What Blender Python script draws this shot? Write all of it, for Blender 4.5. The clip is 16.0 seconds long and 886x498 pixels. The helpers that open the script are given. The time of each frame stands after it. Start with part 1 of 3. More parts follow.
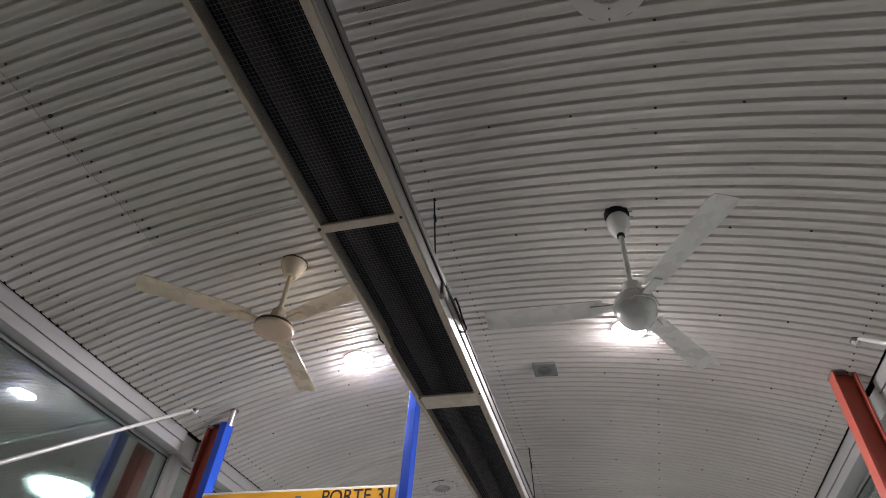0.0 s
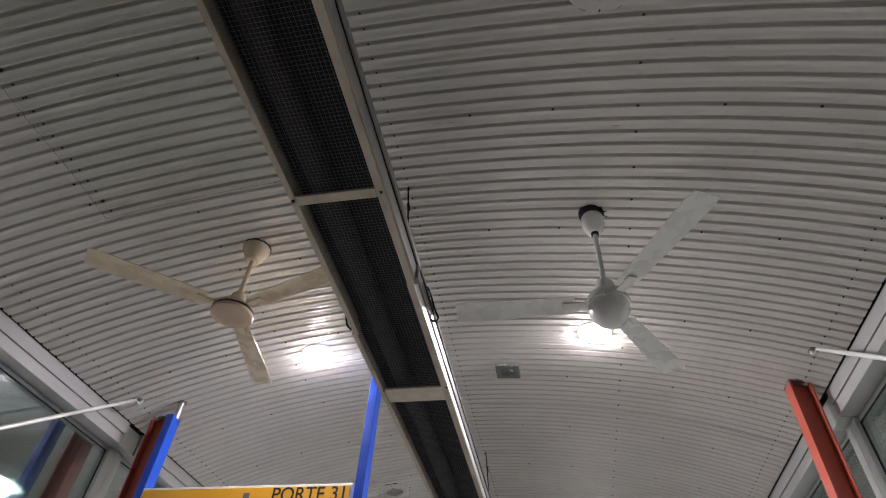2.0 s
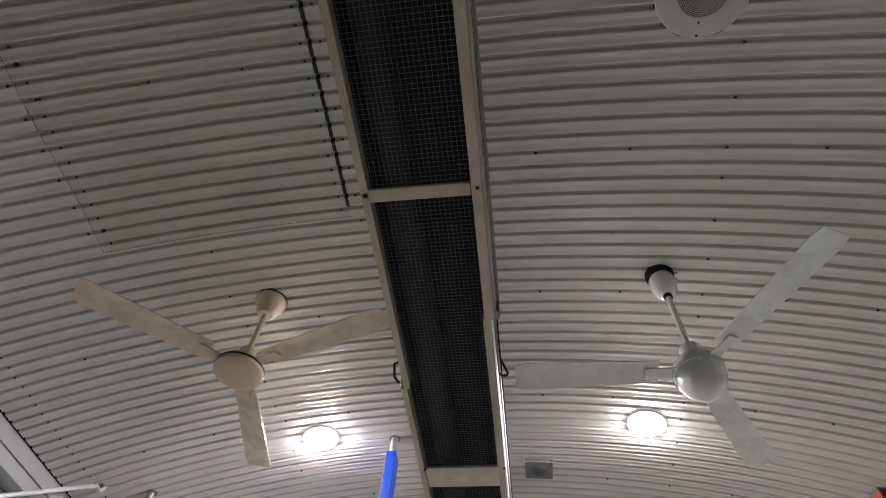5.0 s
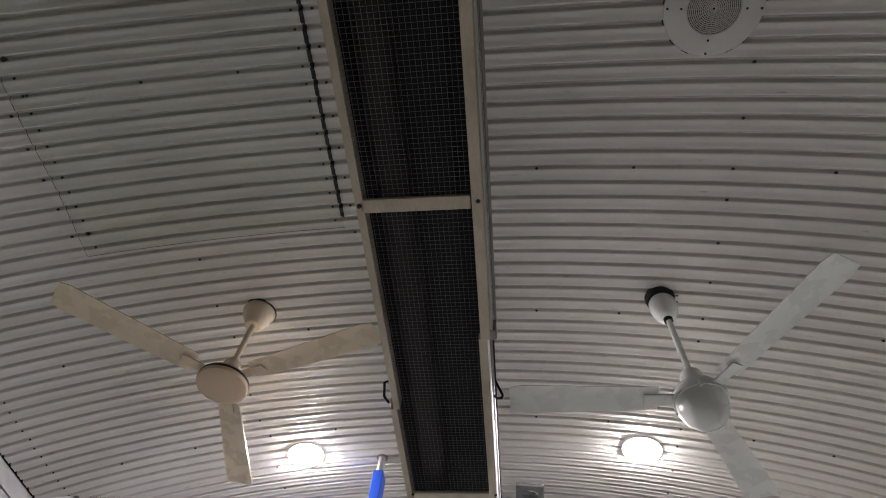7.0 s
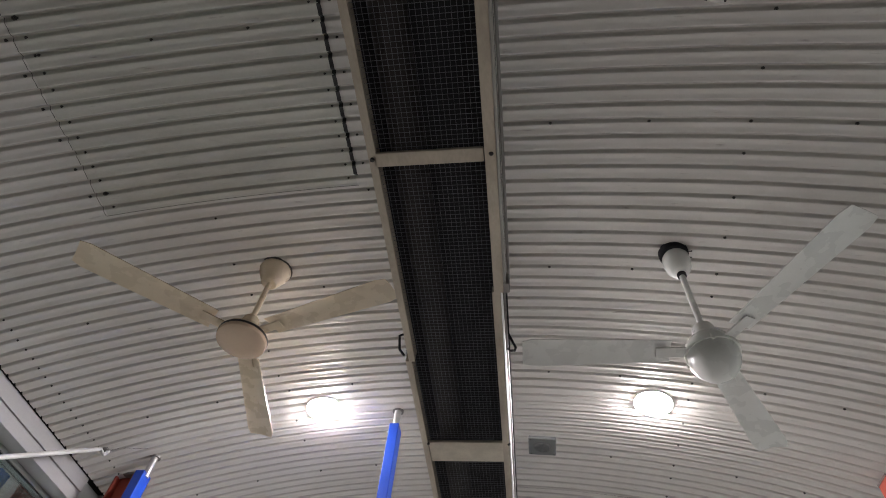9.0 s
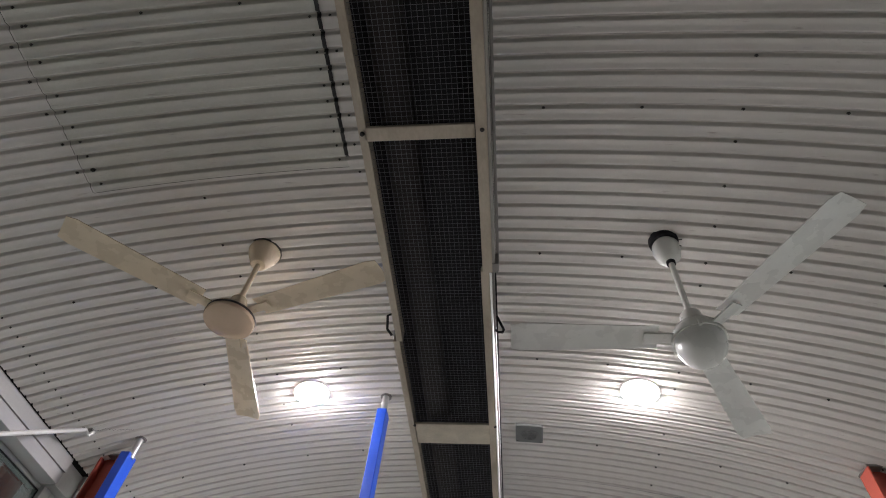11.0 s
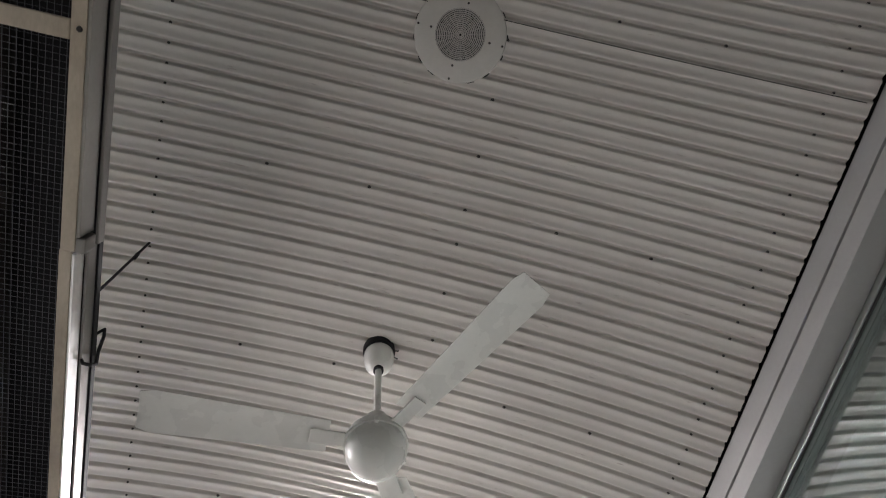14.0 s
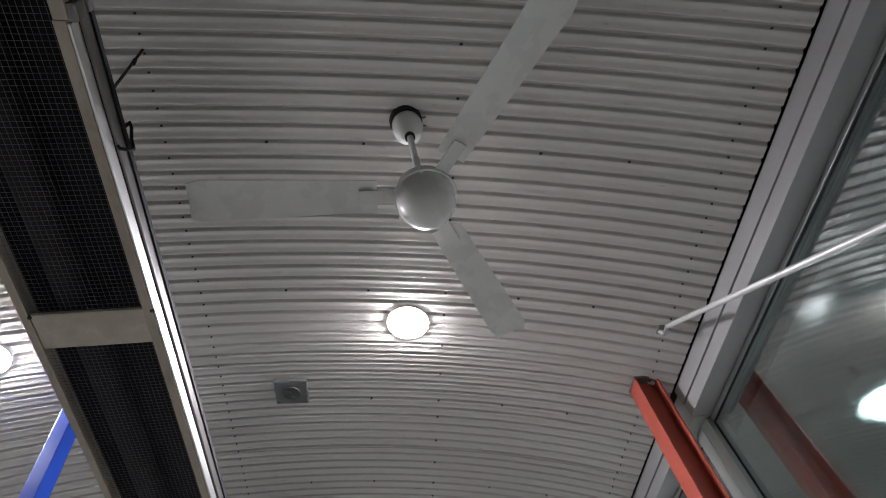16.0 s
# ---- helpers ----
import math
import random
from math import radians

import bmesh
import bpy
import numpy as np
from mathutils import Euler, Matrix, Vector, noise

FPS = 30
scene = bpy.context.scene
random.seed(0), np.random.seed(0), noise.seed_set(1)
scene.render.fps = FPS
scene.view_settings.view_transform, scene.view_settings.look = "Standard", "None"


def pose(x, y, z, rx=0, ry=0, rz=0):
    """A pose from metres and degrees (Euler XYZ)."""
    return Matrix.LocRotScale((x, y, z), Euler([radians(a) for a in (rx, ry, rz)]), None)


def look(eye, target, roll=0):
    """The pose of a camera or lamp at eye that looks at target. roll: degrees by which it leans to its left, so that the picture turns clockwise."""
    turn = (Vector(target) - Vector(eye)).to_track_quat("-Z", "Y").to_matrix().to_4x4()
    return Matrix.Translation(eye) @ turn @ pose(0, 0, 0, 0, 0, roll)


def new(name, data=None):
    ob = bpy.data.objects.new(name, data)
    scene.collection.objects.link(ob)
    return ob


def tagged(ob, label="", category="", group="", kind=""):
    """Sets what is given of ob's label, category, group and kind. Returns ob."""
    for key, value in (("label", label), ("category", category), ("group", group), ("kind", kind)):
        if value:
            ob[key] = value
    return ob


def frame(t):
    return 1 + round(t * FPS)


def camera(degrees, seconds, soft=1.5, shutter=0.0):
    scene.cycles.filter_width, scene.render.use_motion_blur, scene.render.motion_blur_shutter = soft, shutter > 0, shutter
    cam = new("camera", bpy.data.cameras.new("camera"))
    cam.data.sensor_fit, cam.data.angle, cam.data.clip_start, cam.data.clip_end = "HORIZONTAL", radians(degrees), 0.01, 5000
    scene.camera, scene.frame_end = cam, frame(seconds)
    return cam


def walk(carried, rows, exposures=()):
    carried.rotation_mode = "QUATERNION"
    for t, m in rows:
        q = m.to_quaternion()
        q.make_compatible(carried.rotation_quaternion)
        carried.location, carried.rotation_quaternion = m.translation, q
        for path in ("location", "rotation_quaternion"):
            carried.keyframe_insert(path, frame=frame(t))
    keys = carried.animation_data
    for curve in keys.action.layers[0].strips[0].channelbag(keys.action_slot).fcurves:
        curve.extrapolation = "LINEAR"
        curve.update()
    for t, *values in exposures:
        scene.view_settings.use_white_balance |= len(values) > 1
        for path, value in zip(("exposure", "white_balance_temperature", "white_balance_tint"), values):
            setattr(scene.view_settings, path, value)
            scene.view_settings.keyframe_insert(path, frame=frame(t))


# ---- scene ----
cam = camera(74.66, 16.0, soft=1.0, shutter=0.15)
PATH = [
    (0, look((0.7974, 0.0497, 1.5247), (0.3329, 1.4349, 2.8906), 4.82)),
    (0.5, look((0.8058, 0.0569, 1.5274), (0.3465, 1.4380, 2.8991), 5.01)),
    (1, look((0.8138, 0.0656, 1.5232), (0.3427, 1.4331, 2.9045), 5.73)),
    (1.5, look((0.7581, 0.0742, 1.5251), (0.3184, 1.4553, 2.9033), 4.84)),
    (2, look((0.7046, 0.1521, 1.5075), (0.3815, 1.5479, 2.9029), 4.00)),
    (2.4, look((0.6691, 0.2525, 1.5010), (0.4949, 1.7733, 2.7881), -1.42)),
    (2.5, look((0.6644, 0.2814, 1.4999), (0.5142, 1.8029, 2.7893), -2.00)),
    (3, look((0.6508, 0.4378, 1.5101), (0.4796, 1.7201, 3.0354), -3.87)),
    (3.5, look((0.4995, 0.4836, 1.5138), (0.1843, 1.6749, 3.0890), 6.29)),
    (4, look((0.3093, 0.5140, 1.5435), (0.0812, 1.6331, 3.1853), 3.96)),
    (6.5, look((0.3017, 0.5889, 1.6296), (0.0818, 1.6978, 3.2794), 8.44)),
    (7, look((0.2910, 0.5975, 1.6504), (0.0893, 1.6725, 3.3249), 6.86)),
    (7.5, look((0.2882, 0.6036, 1.6534), (0.0466, 1.6767, 3.3238), 8.82)),
    (8, look((0.2766, 0.6083, 1.6475), (0.0190, 1.7432, 3.2740), 7.96)),
    (8.5, look((0.2855, 0.6089, 1.6368), (0.0316, 1.7781, 3.2394), 7.64)),
    (11, look((0.2964, 0.6468, 1.6118), (0.0719, 1.8472, 3.1957), 7.54)),
    (11.5, look((0.3321, 0.6896, 1.6065), (0.2621, 1.9245, 3.1782), 6.54)),
    (12, look((0.3556, 0.7286, 1.6159), (0.3738, 1.8839, 3.2483), 4.50)),
    (12.5, look((0.4410, 0.7395, 1.6367), (0.6989, 1.6876, 3.3787), -1.90)),
    (13, look((0.4857, 0.8068, 1.6231), (0.8473, 1.5678, 3.4370), -11.35)),
    (13.5, look((0.6387, 0.9928, 1.6249), (1.0646, 1.6230, 3.4747), -22.56)),
    (14, look((0.8071, 1.1869, 1.6820), (1.1105, 1.7437, 3.5788), -16.17)),
    (14.5, look((0.8769, 1.3938, 1.7001), (1.0979, 1.9548, 3.6070), -8.70)),
    (15, look((0.8749, 1.4932, 1.6604), (1.1502, 2.3626, 3.4404), -9.34)),
    (15.5, look((0.8279, 1.4945, 1.6598), (1.1244, 2.4296, 3.4027), -11.61)),
    (16, look((0.7682, 1.4098, 1.6352), (1.0699, 2.5291, 3.2649), -15.03)),
]
walk(cam, PATH, [(0, -0.08, 6500, 11), (2.0, -0.08, 6500, 11), (2.5, -0.22, 6450, 10), (3.0, -0.05, 6500, 11), (7.5, -0.06, 6550, 11), (8.5, 0.04, 6550, 11), (11.0, 0.02, 6500, 10),
                 (12.5, -0.02, 6500, 10), (13.5, 0.28, 6550, 10), (14.5, 0.33, 6500, 10), (15, 0.15, 6400, 10), (16, -0.45, 6200, 10)])

# ---- light: a dark night outside, round downlights in the vault ----
world = bpy.data.worlds.new("night")
scene.world = world
world.use_nodes = True
world.node_tree.nodes["Background"].inputs[0].default_value = (0.30, 0.36, 0.42, 1)
world.node_tree.nodes["Background"].inputs[1].default_value = 0.012
LAMP_GLOW = 640.0
STREET_GLOW = 90.0


# ---- materials ----
def material(name, base, rough=0.6, metal=0.0, spread=0.12, scale=6.0, fine=90.0, bump=0.15, tint=None,
             stretch=(1, 1, 1), gloss_spread=0.15, stain=0.0, stain_col=(0.2, 0.16, 0.12), flecks=0.0):
    """Base colour with broad and fine variation, uneven gloss and fine relief."""
    m = bpy.data.materials.new(name)
    m.use_nodes = True
    nt = m.node_tree
    N, L = nt.nodes, nt.links
    b = N["Principled BSDF"]
    co = N.new("ShaderNodeTexCoord")
    mp = N.new("ShaderNodeMapping")
    mp.inputs["Scale"].default_value = stretch
    L.new(co.outputs["Object"], mp.inputs[0])
    n1 = N.new("ShaderNodeTexNoise")
    n1.inputs["Scale"].default_value, n1.inputs["Detail"].default_value = scale, 6
    n2 = N.new("ShaderNodeTexNoise")
    n2.inputs["Scale"].default_value, n2.inputs["Detail"].default_value = fine, 4
    L.new(mp.outputs[0], n1.inputs[0])
    L.new(mp.outputs[0], n2.inputs[0])
    mix = N.new("ShaderNodeMath")
    mix.operation = "MULTIPLY_ADD"
    mix.inputs[1].default_value = 0.35
    L.new(n2.outputs[0], mix.inputs[0])
    L.new(n1.outputs[0], mix.inputs[2])
    ramp = N.new("ShaderNodeValToRGB")
    lo = [max(0, c * (1 - spread)) for c in base]
    hi = [min(1, c * (1 + spread)) for c in (tint or base)]
    ramp.color_ramp.elements[0].position, ramp.color_ramp.elements[1].position = 0.45, 0.9
    ramp.color_ramp.elements[0].color, ramp.color_ramp.elements[1].color = (*lo, 1), (*hi, 1)
    L.new(mix.outputs[0], ramp.inputs[0])
    colour = ramp.outputs[0]
    if stain:
        n3 = N.new("ShaderNodeTexNoise")
        n3.inputs["Scale"].default_value, n3.inputs["Detail"].default_value = scale * 0.45, 9
        n3.inputs["Roughness"].default_value = 0.7
        L.new(mp.outputs[0], n3.inputs[0])
        r3 = N.new("ShaderNodeValToRGB")
        r3.color_ramp.elements[0].position, r3.color_ramp.elements[1].position = 0.42, 0.80
        r3.color_ramp.interpolation = "EASE"
        r3.color_ramp.elements[1].color = (stain, stain, stain, 1)
        r3.color_ramp.elements[0].color = (0, 0, 0, 1)
        L.new(n3.outputs[0], r3.inputs[0])
        mx = N.new("ShaderNodeMix")
        mx.data_type = "RGBA"
        L.new(r3.outputs[0], mx.inputs[0])
        L.new(colour, mx.inputs[6])
        mx.inputs[7].default_value = (*stain_col, 1)
        colour = mx.outputs[2]
    if flecks:
        mp2 = N.new("ShaderNodeMapping")
        mp2.inputs["Scale"].default_value = (6, 42, 20)
        L.new(co.outputs["Object"], mp2.inputs[0])
        n4 = N.new("ShaderNodeTexNoise")
        n4.inputs["Scale"].default_value, n4.inputs["Detail"].default_value = 1.6, 5
        L.new(mp2.outputs[0], n4.inputs[0])
        r4 = N.new("ShaderNodeValToRGB")
        r4.color_ramp.elements[0].position, r4.color_ramp.elements[1].position = 0.66, 0.80
        r4.color_ramp.elements[0].color, r4.color_ramp.elements[1].color = (0, 0, 0, 1), (flecks, flecks, flecks, 1)
        L.new(n4.outputs[0], r4.inputs[0])
        mx = N.new("ShaderNodeMix")
        mx.data_type = "RGBA"
        L.new(r4.outputs[0], mx.inputs[0])
        L.new(colour, mx.inputs[6])
        mx.inputs[7].default_value = (0.16, 0.12, 0.10, 1)
        colour = mx.outputs[2]
    L.new(colour, b.inputs["Base Color"])
    rr = N.new("ShaderNodeMapRange")
    rr.inputs[3].default_value, rr.inputs[4].default_value = max(0.03, rough - gloss_spread), min(1, rough + gloss_spread)
    L.new(n1.outputs[0], rr.inputs[0])
    L.new(rr.outputs[0], b.inputs["Roughness"])
    b.inputs["Metallic"].default_value = metal
    if bump:
        bp = N.new("ShaderNodeBump")
        bp.inputs["Strength"].default_value, bp.inputs["Distance"].default_value = bump, 0.002
        L.new(n2.outputs[0], bp.inputs["Height"])
        L.new(bp.outputs[0], b.inputs["Normal"])
    return m


def glow(name, colour, strength):
    m = bpy.data.materials.new(name)
    m.use_nodes = True
    b = m.node_tree.nodes["Principled BSDF"]
    b.inputs["Base Color"].default_value = (0.8, 0.8, 0.8, 1)
    b.inputs["Emission Color"].default_value = (*colour, 1)
    b.inputs["Emission Strength"].default_value = strength
    return m


def glass(name):
    m = bpy.data.materials.new(name)
    m.use_nodes = True
    b = m.node_tree.nodes["Principled BSDF"]
    b.inputs["Base Color"].default_value = (0.80, 0.90, 0.87, 1)
    b.inputs["Roughness"].default_value = 0.02
    b.inputs["IOR"].default_value = 2.7
    b.inputs["Transmission Weight"].default_value = 1.0
    return m


M_CEIL = material("painted_corrugated_steel", (0.57, 0.545, 0.51), 0.36, 0.12, 0.05, 2.2, 110, 0.10, stretch=(0.7, 1.4, 1), gloss_spread=0.06,
                  stain=0.22, stain_col=(0.36, 0.32, 0.27), flecks=0.55)
M_CEIL_OLD = material("weathered_corrugated_steel", (0.51, 0.50, 0.45), 0.40, 0.12, 0.10, 3.0, 110, 0.12, stretch=(0.7, 1.4, 1), gloss_spread=0.06,
                      stain=0.5, stain_col=(0.32, 0.30, 0.27), flecks=0.6)
for m in (M_CEIL, M_CEIL_OLD):
    m.node_tree.nodes["Principled BSDF"].inputs["Specular IOR Level"].default_value = 0.5
M_SCREW = material("dark_screw_steel", (0.035, 0.032, 0.030), 0.42, 0.5)
M_FASCIA = material("grey_painted_fascia", (0.32, 0.318, 0.31), 0.45, 0.0, 0.06, 3, 60, 0.05, stain=0.3, stain_col=(0.36, 0.35, 0.34))
M_ALU = material("anodised_aluminium", (0.42, 0.44, 0.42), 0.38, 0.55, 0.06, 8, 120, 0.05, stretch=(1, 1, 0.15))
M_GASKET = material("black_rubber_gasket", (0.012, 0.012, 0.012), 0.6)
M_DARK = material("dark_void_board", (0.012, 0.012, 0.012), 0.9)
M_RAIL = material("dusty_steel_rail", (0.46, 0.40, 0.32), 0.45, 0.15, 0.18, 14, 150, 0.15, stretch=(1, 0.4, 1), stain=0.7, stain_col=(0.24, 0.19, 0.14))
M_CREAM_BAR = material("cream_painted_crossbar", (0.58, 0.52, 0.42), 0.45, 0.0, 0.15, 16, 120, 0.12, stain=0.5, stain_col=(0.38, 0.31, 0.23))
M_POLISH = material("polished_reflector_aluminium", (0.90, 0.90, 0.90), 0.42, 1.0, 0.04, 10, 120, 0.04, stretch=(1, 0.2, 1))
M_SIDE = material("dull_side_aluminium", (0.30, 0.29, 0.27), 0.4, 0.6, 0.1, 10, 100, 0.06)
M_HOOD = material("grey_hood_steel", (0.22, 0.21, 0.20), 0.45, 0.7, 0.1, 8, 90, 0.08)
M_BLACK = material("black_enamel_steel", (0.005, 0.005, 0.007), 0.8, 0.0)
M_MESH = material("galvanised_mesh_wire", (0.115, 0.118, 0.135), 0.45, 0.3, 0.2, 20, 200, 0.0)
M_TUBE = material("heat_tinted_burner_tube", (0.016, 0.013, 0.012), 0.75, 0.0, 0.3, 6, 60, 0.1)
M_BEIGE = material("cream_fan_enamel", (0.67, 0.56, 0.41), 0.28, 0.0, 0.05, 9, 60, 0.02)
M_PEACH = material("warm_cream_cap_enamel", (0.67, 0.51, 0.37), 0.16, 0.0, 0.04, 9, 60, 0.01)
M_WHITE = material("white_fan_enamel", (0.76, 0.76, 0.72), 0.28, 0.0, 0.04, 9, 60, 0.02)
M_BAND = material("dark_motor_band", (0.03, 0.022, 0.018), 0.4)
M_SPK = material("grey_white_speaker_plate", (0.52, 0.505, 0.47), 0.42, 0.0, 0.06, 12, 90, 0.04)
M_GRILLE = material("grey_perforated_grille", (0.40, 0.385, 0.37), 0.5, 0.4)
M_VENT = material("dull_grey_vent_plastic", (0.16, 0.165, 0.16), 0.85, 0.0)
M_VENT_DARK = material("dark_vent_grille", (0.08, 0.08, 0.08), 0.85)
M_BLUE = material("glossy_blue_post_paint", (0.010, 0.060, 0.42), 0.33, 0.0, 0.10, 5, 50, 0.06, stain=0.25, stain_col=(0.01, 0.04, 0.25))
M_PIPE = material("galvanised_pipe", (0.55, 0.55, 0.54), 0.35, 0.8, 0.1, 12, 80, 0.06)
M_RED = material("red_oxide_column_paint", (0.36, 0.065, 0.04), 0.5, 0.0, 0.14, 7, 70, 0.12, stain=0.35, stain_col=(0.22, 0.05, 0.035))
M_ROD = material("grey_painted_brace_tube", (0.52, 0.52, 0.51), 0.38, 0.2, 0.06, 10, 60, 0.05)
M_SIGN_BLUE = material("navy_sign_face", (0.012, 0.022, 0.11), 0.35, 0.0, 0.06, 5, 40, 0.02)
M_SIGN_YEL = material("amber_sign_band", (0.80, 0.40, 0.03), 0.38, 0.0, 0.08, 4, 40, 0.02)
M_SIGN_EDGE = material("white_sign_edge", (0.72, 0.72, 0.70), 0.35, 0.2, 0.05)
M_INK = material("black_lettering", (0.010, 0.010, 0.012), 0.5)
M_LETTER = material("white_lettering", (0.78, 0.78, 0.78), 0.45, 0.0, 0.04)
M_FLOOR = material("worn_grey_terrazzo", (0.33, 0.315, 0.295), 0.5, 0.0, 0.12, 2, 80, 0.05)
M_ASPHALT = material("night_asphalt", (0.06, 0.06, 0.062), 0.8, 0.0, 0.2, 2, 120, 0.3)
M_WALL = material("grey_wall_panel", (0.36, 0.36, 0.36), 0.55, 0.0, 0.08, 2, 60, 0.05)
# unseen north end: made dark only to cut bounce onto the far vault
M_END = material("dark_unseen_end_panel", (0.06, 0.065, 0.068), 0.3, 0.0, 0.08, 2, 60, 0.03)
M_SOFFIT = material("pale_added_soffit", (0.24, 0.25, 0.25), 0.5, 0.0, 0.08, 2, 60, 0.05)
M_GLASS = glass("window_glass")
M_LAMP = glow("downlight_lens", (1.0, 0.942, 0.97), LAMP_GLOW)
M_STREET = glow("street_lamp_lens", (0.80, 0.97, 1.0), STREET_GLOW)


# ---- mesh helpers ----
def box(bm, lo, hi, bevel=0.0):
    r = bmesh.ops.create_cube(bm, size=1)
    vs = r["verts"]
    for v in vs:
        v.co = Vector([lo[i] + (v.co[i] + 0.5) * (hi[i] - lo[i]) for i in range(3)])
    if bevel:
        es = list({e for v in vs for e in v.link_edges})
        bmesh.ops.bevel(bm, geom=es, offset=bevel, segments=2, affect="EDGES", profile=0.6)
    return bm


def lathe(profile, seg=40, bm=None, at=(0, 0, 0)):
    """A solid of revolution about z from (radius, height) pairs."""
    bm = bm or bmesh.new()
    rings = []
    for r, z in profile:
        if r < 1e-6:
            rings.append([bm.verts.new((at[0], at[1], at[2] + z))])
        else:
            rings.append([bm.verts.new((at[0] + r * math.cos(2 * math.pi * k / seg), at[1] + r * math.sin(2 * math.pi * k / seg), at[2] + z)) for k in range(seg)])
    for a, b in zip(rings, rings[1:]):
        for k in range(seg):
            k2 = (k + 1) % seg
            if len(a) == 1 and len(b) > 1:
                bm.faces.new((a[0], b[k2], b[k]))
            elif len(b) == 1 and len(a) > 1:
                bm.faces.new((a[k], a[k2], b[0]))
            elif len(a) > 1:
                bm.faces.new((a[k], a[k2], b[k2], b[k]))
    bmesh.ops.recalc_face_normals(bm, faces=bm.faces)
    return bm


def tube(points, r, seg=12, bm=None):
    """A round bar along a line of points."""
    bm = bm or bmesh.new()
    pts = [Vector(q) for q in points]
    rings = []
    for i, q in enumerate(pts):
        d = (pts[min(i + 1, len(pts) - 1)] - pts[max(i - 1, 0)]).normalized()
        a = d.orthogonal().normalized() if i == 0 else (prev - d * prev.dot(d)).normalized()
        prev = a
        b = d.cross(a)
        rings.append([bm.verts.new(q + (a * math.cos(2 * math.pi * k / seg) + b * math.sin(2 * math.pi * k / seg)) * r) for k in range(seg)])
    for u, v in zip(rings, rings[1:]):
        for k in range(seg):
            bm.faces.new((u[k], u[(k + 1) % seg], v[(k + 1) % seg], v[k]))
    bm.faces.new(rings[0][::-1])
    bm.faces.new(rings[-1])
    bmesh.ops.recalc_face_normals(bm, faces=bm.faces)
    return bm


def mesh_of(name, bm, mat, smooth=False):
    me = bpy.data.meshes.new(name)
    bm.to_mesh(me)
    bm.free()
    me.materials.append(mat)
    if smooth:
        for poly in me.polygons:
            poly.use_smooth = True
        me.set_sharp_from_angle(angle=radians(38))
    return me


def part(name, bm, mat, parent, label="", smooth=False, m=None):
    ob = new(name, mesh_of(name, bm, mat, smooth))
    ob.parent = parent
    if m is not None:
        ob.matrix_basis = m
    return tagged(ob, label) if label else ob


def thing(name, label, category, at=None, group="", kind=""):
    ob = new(name)
    ob.empty_display_size = 0.1
    if at is not None:
        ob.matrix_basis = at
    return tagged(ob, label, category, group, kind)


def solid(name, bm, mat, label, category, kind="structure", smooth=False):
    return tagged(new(name, mesh_of(name, bm, mat, smooth)), label, category, "", kind)


# ---- the vault ----
APEX, RADIUS, QUART = 3.869, 7.008, 0.00154
PITCH, AMP, PHASE = 0.0677, 0.0085, 1.634
GROOVE, DEPTH, LEAD = 0.19, 0.0175, 0.0078
EAVE = 2.306
Y0, Y1 = -4.0, 12.0


def vault_z(x):
    return APEX - RADIUS + math.sqrt(RADIUS * RADIUS - x * x) - QUART * x ** 4


def vault_n(x):
    s = (vault_z(x + 1e-3) - vault_z(x - 1e-3)) / 2e-3
    return Vector((-s, 0, 1)).normalized()


def wave(y):
    return float(profile(np.array([y]))[0])


def profile(ys):
    """Broad, slightly hollow pans with a narrow rounded groove between them; the screws sit beside the groove."""
    u = (ys - PHASE + LEAD) / PITCH
    u = np.abs(u - np.round(u))
    groove = 0.5 + 0.5 * np.cos(np.pi * np.minimum(u / GROOVE, 1))
    hollow = np.sin(np.pi * np.clip((u - GROOVE) / (0.5 - GROOVE), 0, 1) * 0.5) ** 2
    return -0.0085 + DEPTH * groove + 0.0022 * hollow


def corrugated(xs, ya, yb, drop=0.0, per=26):
    """A sheet whose ridges run across the vault, following its arc."""
    n = max(2, int((yb - ya) / PITCH * per))
    ys = np.linspace(ya, yb, n + 1)
    w = profile(ys) - drop
    verts = []
    for x in xs:
        z, nn = vault_z(x), vault_n(x)
        verts.append(np.column_stack([x + nn.x * w, ys, z + nn.z * w]))
    verts = np.concatenate(verts)
    m = len(ys)
    a = np.arange(len(xs) - 1)[:, None] * m + np.arange(n)[None, :]
    a = a.ravel()
    faces = np.column_stack([a, a + m, a + m + 1, a + 1])
    me = bpy.data.meshes.new("ceiling")
    me.from_pydata(verts.tolist(), [], faces.tolist())
    for poly in me.polygons:
        poly.use_smooth = True
    me.update()
    return me


me = corrugated(np.linspace(-EAVE, EAVE, 41), Y0, Y1)
me.materials.append(M_CEIL)
ceiling = tagged(new("ceiling", me), "off-white painted corrugated steel barrel vault ceiling", "ceiling", "", "structure")
# newer sheets lapped over: one beside the heater, and laps along the joints
me = corrugated(np.linspace(-1.525, -0.405, 13), -2.2, 1.872, drop=0.004)
me.materials.append(M_CEIL_OLD)
patch = tagged(new("ceiling_panel", me), "weathered corrugated access sheet lapped under the vault", "ceiling sheet", "", "structure")
me = corrugated(np.linspace(0.03, EAVE - 0.004, 25), -3.9, 0.965, drop=0.003)
me.materials.append(M_CEIL)
tagged(new("ceiling_sheet", me), "off-white corrugated ceiling sheet with a lapped edge", "ceiling sheet", "", "structure")
me = corrugated(np.linspace(0.03, EAVE - 0.006, 25), 4.28, 7.6, drop=0.003)
me.materials.append(M_CEIL)
tagged(new("ceiling_sheet", me), "off-white corrugated ceiling sheet with a lapped edge", "ceiling sheet", "", "structure")

